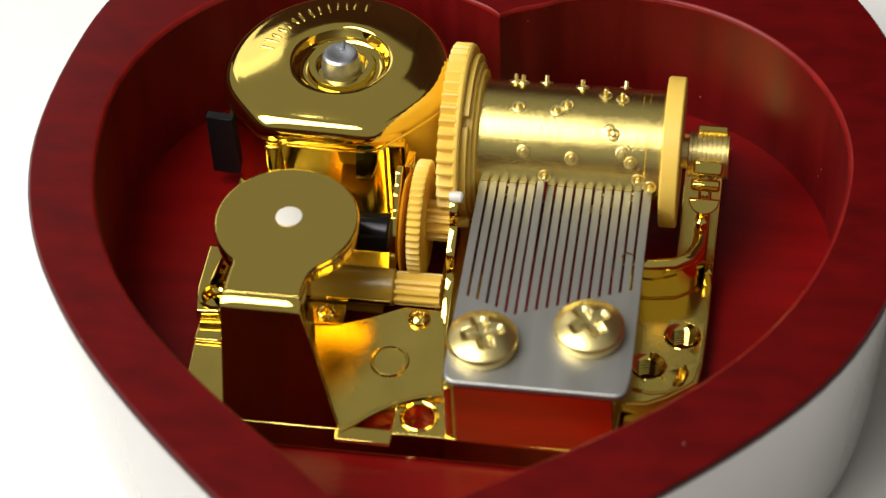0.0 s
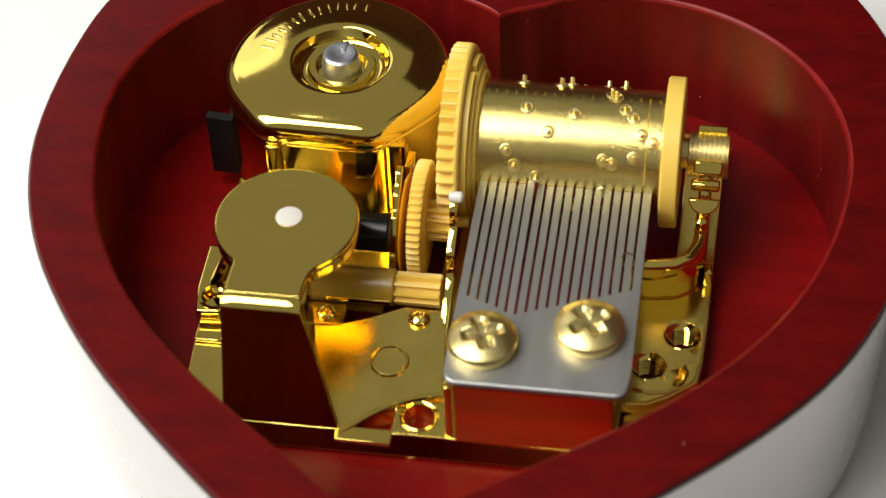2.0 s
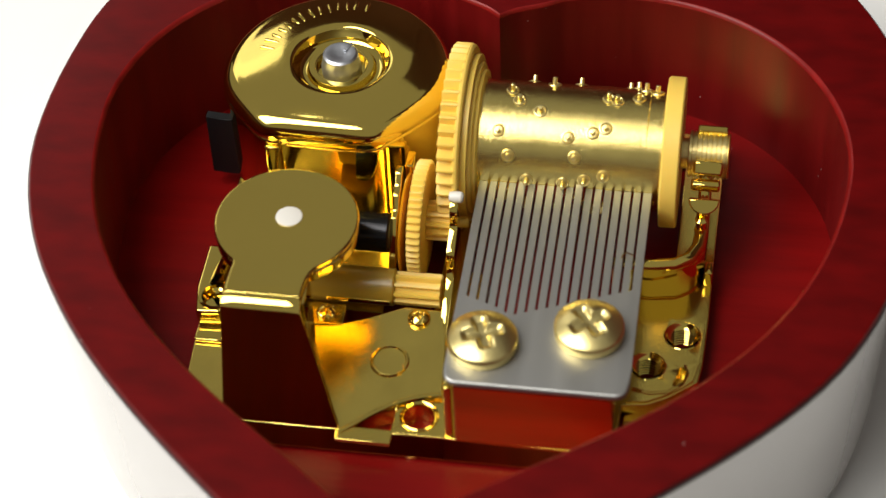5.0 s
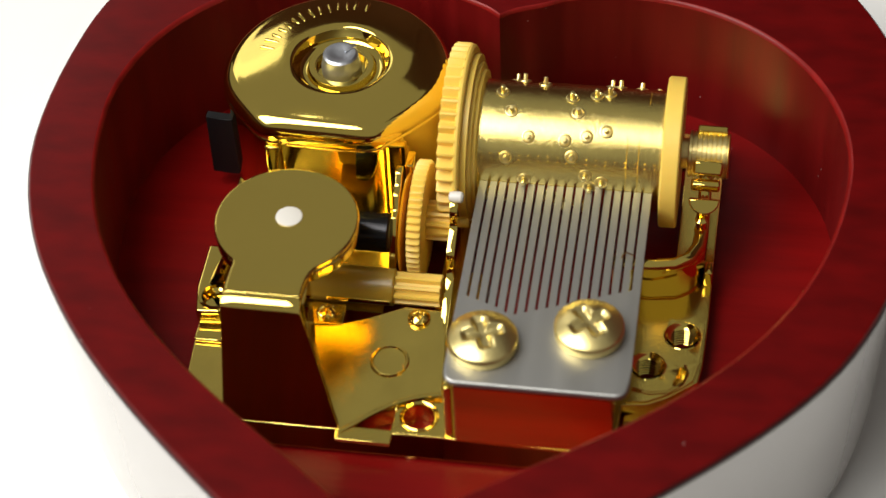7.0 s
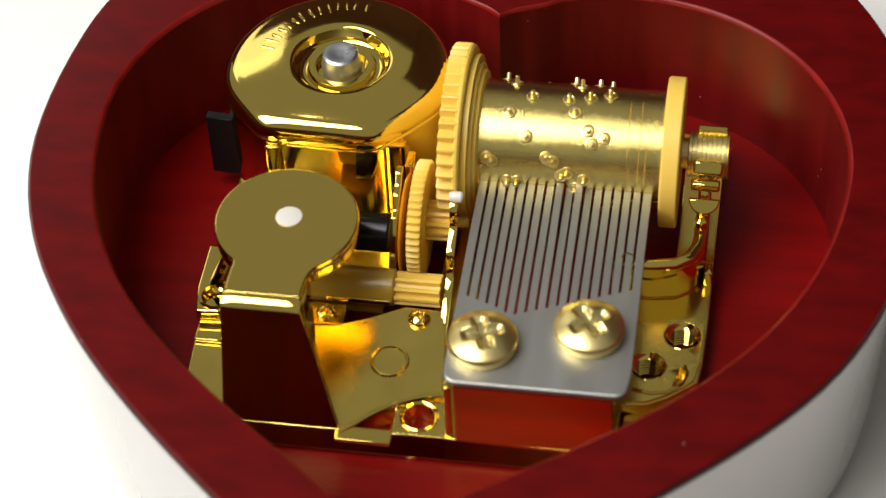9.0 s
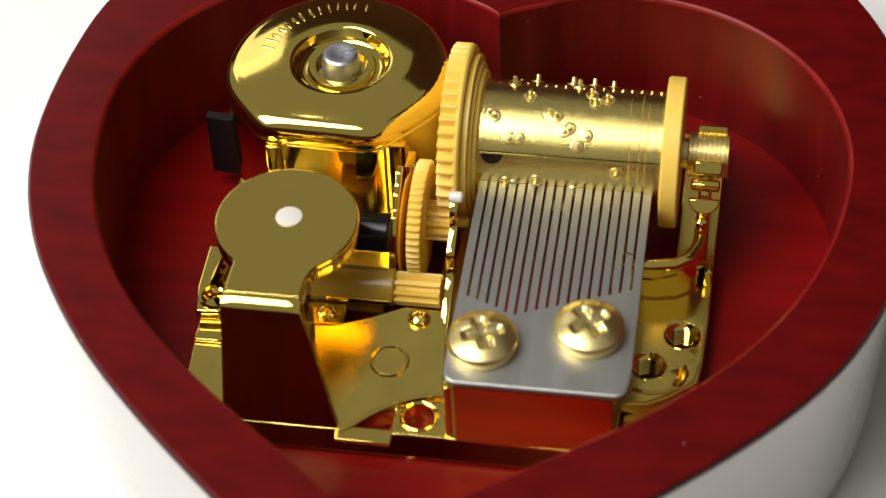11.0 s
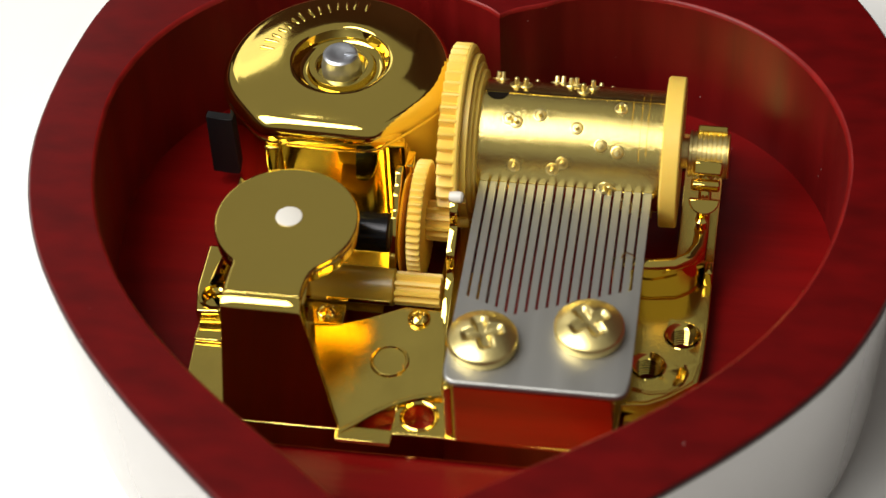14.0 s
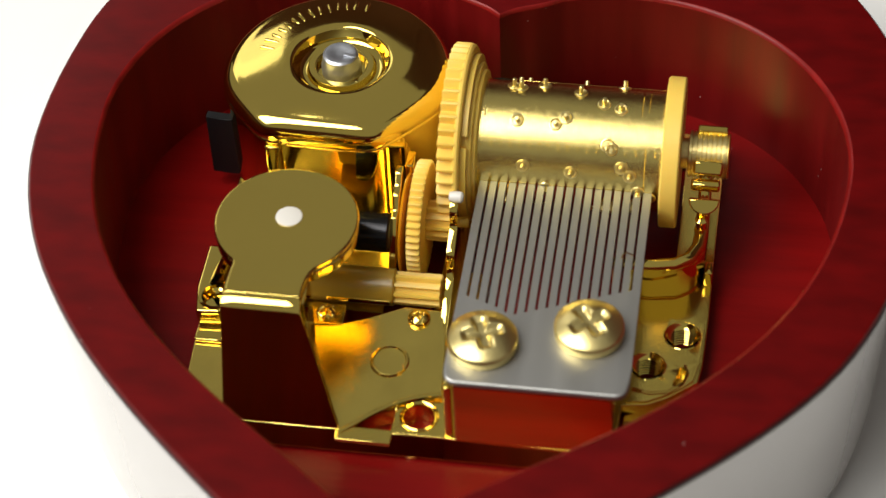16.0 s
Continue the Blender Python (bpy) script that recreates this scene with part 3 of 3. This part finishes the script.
def housing_radius(a):
    """Plan of the housing: round, with a flat front."""
    r = 12.2
    for face, dist in ((268.0, 10.0), (222.0, 11.5), (318.0, 11.0)):
        d = math.cos(a - radians(face))
        if d > 0.2:
            k = dist / d
            r = -math.log(math.exp(-2.2 * r) + math.exp(-2.2 * k)) / 2.2
    return r


def polar(profile, a0=0.0, a1=360.0, n=120, r0=5.1):
    """Rings between a round hole and the housing's plan."""
    bm = bmesh.new()
    full = a1 - a0 >= 360
    rings = []
    for s, z in profile:
        ring = []
        for i in range(n if full else n + 1):
            a = radians(a0 + (a1 - a0) * i / n)
            r = r0 + (housing_radius(a) - r0) * s if s <= 1 else housing_radius(a) * s
            ring.append(bm.verts.new((SX - 0.5 * min(1, s) + r * math.cos(a), SY + r * math.sin(a), z)))
        rings.append(ring)
    for a, b in zip(rings, rings[1:]):
        for i in range(len(a) if full else len(a) - 1):
            bm.faces.new((a[i], a[(i + 1) % len(a)], b[(i + 1) % len(a)], b[i]))
    bmesh.ops.recalc_face_normals(bm, faces=bm.faces[:])
    return bm


def dome_z(s):
    return 6.27 - 1.3 * s * s


def spring_housing():
    prof = [(0.0, 6.1), (0.015, 6.2), (0.04, 6.26), *[(q, dome_z(q)) for q in (0.1, 0.2, 0.3, 0.4, 0.5, 0.6, 0.7, 0.76)]]
    for i in range(1, 13):
        a = PI / 2 * i / 12
        prof.append((0.76 + 0.24 * math.sin(a), dome_z(0.76) - 0.12 * math.sin(a) - 1.75 * (1 - math.cos(a))))
    prof += [(0.998, 3.1), (0.99, 2.95), (1.0, 2.85), (1.004, 2.72), (0.995, 2.6), (0.93, 2.6)]
    h = part("spring_housing", polar(prof), GOLD_HOUSING, move, "polished gold spring housing with a rounded top")
    wall = polar([(0.97, 3.4), (0.96, -2.0), (0.95, BASE_Z)])
    part("wall", wall, GOLD, h)
    part("bracket", box(SX + 8.0, SX + 9.0, SY - 9.4, SY - 7.0, BASE_Z, 0.5, 0.25), GOLD, h)
    part("bracket", box(SX - 6.6, SX - 4.9, SY - 10.2, SY - 9.2, BASE_Z, 2.4, 0.25), GOLD, h)
    part("recess", lathe([(5.12, 6.2), (4.98, 6.05), (4.6, 5.1), (4.35, 4.85), (4.0, 4.75), (3.7, 4.8), (3.55, 5.3), (3.4, 5.5), (2.8, 5.5), (2.65, 5.35), (2.5, 4.6), (0, 4.5)], "z", 64, (SX, SY, 0)), GOLD, h)
    arb = part("arbor", lathe([(2.1, 4.5), (2.1, 5.6), (2.05, 5.8), (1.9, 6.3), (1.86, 6.95), (1.62, 7.15), (1.2, 7.18), (0.9, 7.08), (0.3, 7.03), (0, 7.03)], "z", 48, (SX, SY, 0)), STEEL_PIN, h, "grey steel winding arbor", o=(SX, SY, 4.5))
    scr = box(SX - 0.12, SX + 0.3, SY + 0.5, SY + 1.85, 7.1, 7.25, 0.03)
    part("scratch", scr, STEEL_PIN, arb)
    # raised maker's mark as plain bars
    for a, ra, w, l in ((168, 8.2, 0.6, 1.7), (154, 8.1, 0.55, 1.3), (140, 8.2, 0.55, 1.4), (126, 8.4, 0.6, 1.7), (112, 8.6, 0.55, 1.5), (99, 8.8, 0.5, 1.4), (86, 9.0, 0.65, 1.6)):
        bar = join(box(-l / 2, l / 2, -w * 1.35, -w * 0.7, -0.2, 0.2, 0.15, 3), box(-l / 2, l / 2, w * 0.6, w * 1.25, -0.2, 0.2, 0.15, 3))
        bar.transform(Matrix.Translation((SX + ra * math.cos(radians(a)), SY + ra * math.sin(radians(a)), dome_z((ra - 5.1) / 6.6))) @ Matrix.Rotation(radians(a), 4, "Z"))
        part("mark", bar, GOLD, h)
    # dark end of the mainspring
    bm = plate([(-40.6, 1.25), (-38.4, 1.0), (-36.4, 1.15), (-36.4, 2.2), (-38.4, 2.1), (-40.6, 2.3)], -9.4, -1.2, bevel=0.14)
    part("spring_end", bm, DARK_STEEL, move, "blued steel end of the mainspring")


spring_housing()


# ---- governor ----


def governor():
    neck = circle(CX, CY, 7.3, 64, -52, 232)
    left = bezier((CX + 7.3 * math.cos(radians(232)), CY + 7.3 * math.sin(radians(232))), (-31.6, -23.4), (-32.2, -24.6), (-32.0, -27.5), 8)
    right = bezier((-24.3, -27.5), (-24.4, -25.2), (-24.2, -24.0), (CX + 7.3 * math.cos(radians(-52)), CY + 7.3 * math.sin(radians(-52))), 8)
    g = part("governor_cover", plate(right + neck[:-1] + left + [(-32.0, -27.5)], CZ - 0.7, CZ, bevel=0.24, segs=3), GOLD, move, "polished gold cover of the air brake")
    part("under_rim", plate(circle(CX, CY, 7.22, 64, -60, 240), CZ - 2.3, CZ - 0.8, bevel=0.35, segs=3), GOLD, g)
    part("side_flange", box(-24.7, -24.0, -27.6, -24.3, -6.0, CZ - 0.75, 0.15), GOLD, g)
    bm = bmesh.new()
    rows = [(-32.0, -24.3, -27.3, CZ)]
    for i in range(1, 7):
        a = radians(66 * i / 6)
        rows.append((-32.0 - 0.02 * i, -24.3 + 0.03 * i, -27.5 - 1.5 * math.sin(a), CZ - 1.5 * (1 - math.cos(a))))
    rows.append((-32.0, -22.9, -30.4, -0.9))
    rows.append((-32.0, -20.3, -33.5, BASE_Z + 0.1))
    vs = [[bm.verts.new((x0 + (x1 - x0) * k / 6, y, z)) for k in range(7)] for x0, x1, y, z in rows]
    for a, b in zip(vs, vs[1:]):
        for k in range(6):
            bm.faces.new((a[k], a[k + 1], b[k + 1], b[k]))
    bmesh.ops.recalc_face_normals(bm, faces=bm.faces[:])
    if sum(f.normal.z for f in bm.faces) < 0:
        bmesh.ops.reverse_faces(bm, faces=bm.faces[:])
    bmesh.ops.solidify(bm, geom=bm.faces[:], thickness=0.7)
    bevel_sharp(bm, 0.12, 2, 0.9)
    part("leg", bm, GOLD, g)
    part("rivet", lathe([(1.38, CZ - 0.05), (1.34, CZ + 0.10), (1.1, CZ + 0.16), (0, CZ + 0.17)], "z", 32, (CX + 0.2, CY + 0.3, 0)), WHITE_PIN, g, "white rivet head")


governor()


def bridge():
    front = bezier((-20.25, -33.9), (-17.6, -31.7), (-15.6, -29.2), (-10.7, -28.4), 14)
    outline = [(-25.4, -21.4), (-23.0, -27.1)] + front + [(-10.7, -28.4), (-11.0, -24.0), (-11.3, -21.2), (-12.1, -18.2), (-15.9, -18.1), (-19.6, -19.9), (-22.9, -21.2)]
    bm = plate(outline, -0.6, 0.0, bevel=0.12)
    for v in bm.verts:
        v.co.z += slope(v.co.y)
    b = part("bridge", bm, GOLD_BRIDGE, move, "gold-plated bridge plate over the gear train")
    part("edge_bead", tube([(x, y, slope(y) - 0.12) for x, y in front + [(-10.7, -28.4)]], 0.26, 10), GOLD, b)
    ringm = lathe([(2.0, 0.0), (1.86, 0.24), (1.7, 0.26), (1.6, 0.12), (0, 0.12)], "z", 40)
    ringm.transform(Matrix.Translation((-16.5, -25.0, slope(-25.0))) @ Matrix.Rotation(math.atan(0.1), 4, "X"))
    part("stamped_ring", ringm, GOLD_BRIDGE, b)
    domed_screw(-14.3, -19.5, slope(-19.5) - 0.15, 1.15, 0.5, 0.5, 10, 0.6, 0.2, 0.35, move, GOLD, "screw", "small gold cross-head screw")
    domed_screw(-23.9, -19.6, -7.6, 1.05, 0.35, 0.35, 40, 1.1, 0.14, 0.3, move, GOLD, "screw", "small gold slotted screw")
    part("shelf", box(-26.3, -22.0, -21.2, -18.2, BASE_Z - 0.3, -7.6, 0.2), GOLD_CAST, move)
    part("strip", box(-24.2, -17.6, -18.1, -17.7, -7.4, -6.9, 0.1), GOLD, move)


bridge()


# ---- gear train ----
GY, GZ = -9.0, -3.7
wheel = part("wheel", round_gear(50, 5.78, 6.25, -16.2, -14.8, (0, GY, GZ), 0.15), CREAM, move, "cream plastic second wheel", o=(-16, GY, GZ))
part("pinion", gear(12, 1.6, 2.15, -14.8, -12.2, (0, GY, GZ)), CREAM, wheel, o=(-16, GY, GZ))
part("hub", lathe([(0, -16.8), (2.6, -16.8), (2.6, -16.2), (0, -16.2)], "x", 32, (0, GY, GZ)), CREAM, wheel, o=(-16, GY, GZ))
WY, WZ = -16.0, -6.9
worm_wheel = part("worm_wheel", gear(10, 1.25, 1.75, -17.2, -12.5, (0, WY, WZ)), CREAM, move, "cream plastic pinion on an amber shaft", o=(-18, WY, WZ))
part("shaft", lathe([(0, -27.0), (1.9, -27.0), (1.95, -26.6), (1.95, -17.4), (1.7, -17.2), (0, -17.2)], "x", 40, (0, WY, WZ)), AMBER, worm_wheel, "translucent amber plastic shaft", o=(-18, WY, WZ))


def soften(points, times=2):
    """Cut the corners of an open line."""
    for _ in range(times):
        cut = [points[0]]
        for (ax, ay), (bx, by) in zip(points, points[1:]):
            cut += [(0.75 * ax + 0.25 * bx, 0.75 * ay + 0.25 * by), (0.25 * ax + 0.75 * bx, 0.25 * ay + 0.75 * by)]
        points = cut + [points[-1]]
    return points


def frame_plates():
    # wavy front wall between wheel and comb, built across y and z
    top = [(-9.95, 1.0), (-11.0, 0.8), (-11.7, -0.3), (-11.5, -1.6), (-12.8, -2.4), (-14.5, -3.0), (-14.5, -5.0), (-15.6, -6.2), (-17.6, -6.6), (-19.2, -7.6), (-21.0, -8.5)]
    top = soften(top, 3)
    bm = plate(top + [(-21.0, -9.4), (-9.95, -9.4)], -12.1, -11.3, bevel=0.1, segs=2)
    bm.transform(Matrix(((0, 0, 1, 0), (1, 0, 0, 0), (0, 1, 0, 0), (0, 0, 0, 1))))
    f = part("frame_plate", bm, GOLD, move, "gold frame plate with a wavy edge")
    part("pivot", lathe([(0, -12.3), (0.5, -12.2), (0.6, -11.7), (0.6, -11.0), (0.45, -10.8), (0, -10.75)], "x", 20, (0, -10.3, 1.3)), WHITE_PIN, f, "white plastic pivot")
    part("pivot", lathe([(0, -12.3), (0.55, -12.3), (0.55, -10.7), (0.4, -10.5), (0, -10.5)], "x", 20, (0, GY, GZ)), CREAM, f)
    back = [(-5.6, 0.6), (-6.6, 0.4), (-7.4, -0.6), (-8.6, -0.9), (-9.6, -2.2), (-10.6, -2.2), (-12.6, -5.5), (-13.8, -8.2), (-13.8, -9.4), (-5.6, -9.4)]
    bm = plate(back, -18.5, -17.7, bevel=0.16, segs=3)
    bm.transform(Matrix(((0, 0, 1, 0), (1, 0, 0, 0), (0, 1, 0, 0), (0, 0, 0, 1))))
    part("frame_plate", bm, GOLD, move)
    part("thrust_disc", lathe([(0, -17.15), (5.3, -17.15), (5.4, -17.05), (5.3, -16.9), (0, -16.85)], "x", 48, (0, GY - 0.3, GZ - 0.6)), ORANGE, move, "thin orange plastic disc")
    part("steel_sleeve", lathe([(0, -23.5), (2.05, -23.5), (2.1, -23.2), (2.1, -18.6), (1.9, -18.4), (0, -18.4)], "x", 36, (0, -11.2, -3.9)), DARK_STEEL, move, "dark blued steel sleeve")


frame_plates()


# ---- motion ----
def spin(ob, axis, rate, step):
    """Turn a part evenly about one of its own axes, degrees a second."""
    n = math.ceil(16.0 / step)
    walk(ob, [(16.0 * i / n, Matrix.Translation(ob.location) @ Matrix.Rotation(radians(rate * 16.0 * i / n), 4, axis)) for i in range(n + 1)])


def pluck(ob, i):
    """A tine is lifted by each pin that passes it, and springs back."""
    hits = []
    for tine, deg in PINS:
        if round(tine) == i:
            for lap in (-360, 0, 360):
                t = (13.0 - deg - lap) / OMEGA
                if -0.5 < t < 16.5:
                    hits.append(t)
    hits.sort()
    rise, fall, most = 0.5, 0.07, 2.6

    def lift(t):
        return max([most * (t - h + rise) / rise for h in hits if h - rise <= t <= h] + [most * (1 - (t - h) / fall) for h in hits if h < t <= h + fall] + [0.0])

    times = sorted({round(30 * t) for h in hits for t in (h - rise, h, h + fall) if 0 < t < 16} | {0, 480})
    walk(ob, [(k / 30, Matrix.Translation(ob.location) @ Matrix.Rotation(radians(lift(k / 30)), 4, "X")) for k in times])


def motions():
    spin(drum, "X", -OMEGA, 1.0)
    spin(wheel, "X", OMEGA * 58 / 12, 0.5)
    spin(worm_wheel, "X", -OMEGA * 58 / 12 * 46 / 10, 0.15)
    spin(bpy.data.objects["arbor"], "Z", -6.5, 2.0)
    for i, tine in enumerate(tines):
        pluck(tine, i)


motions()
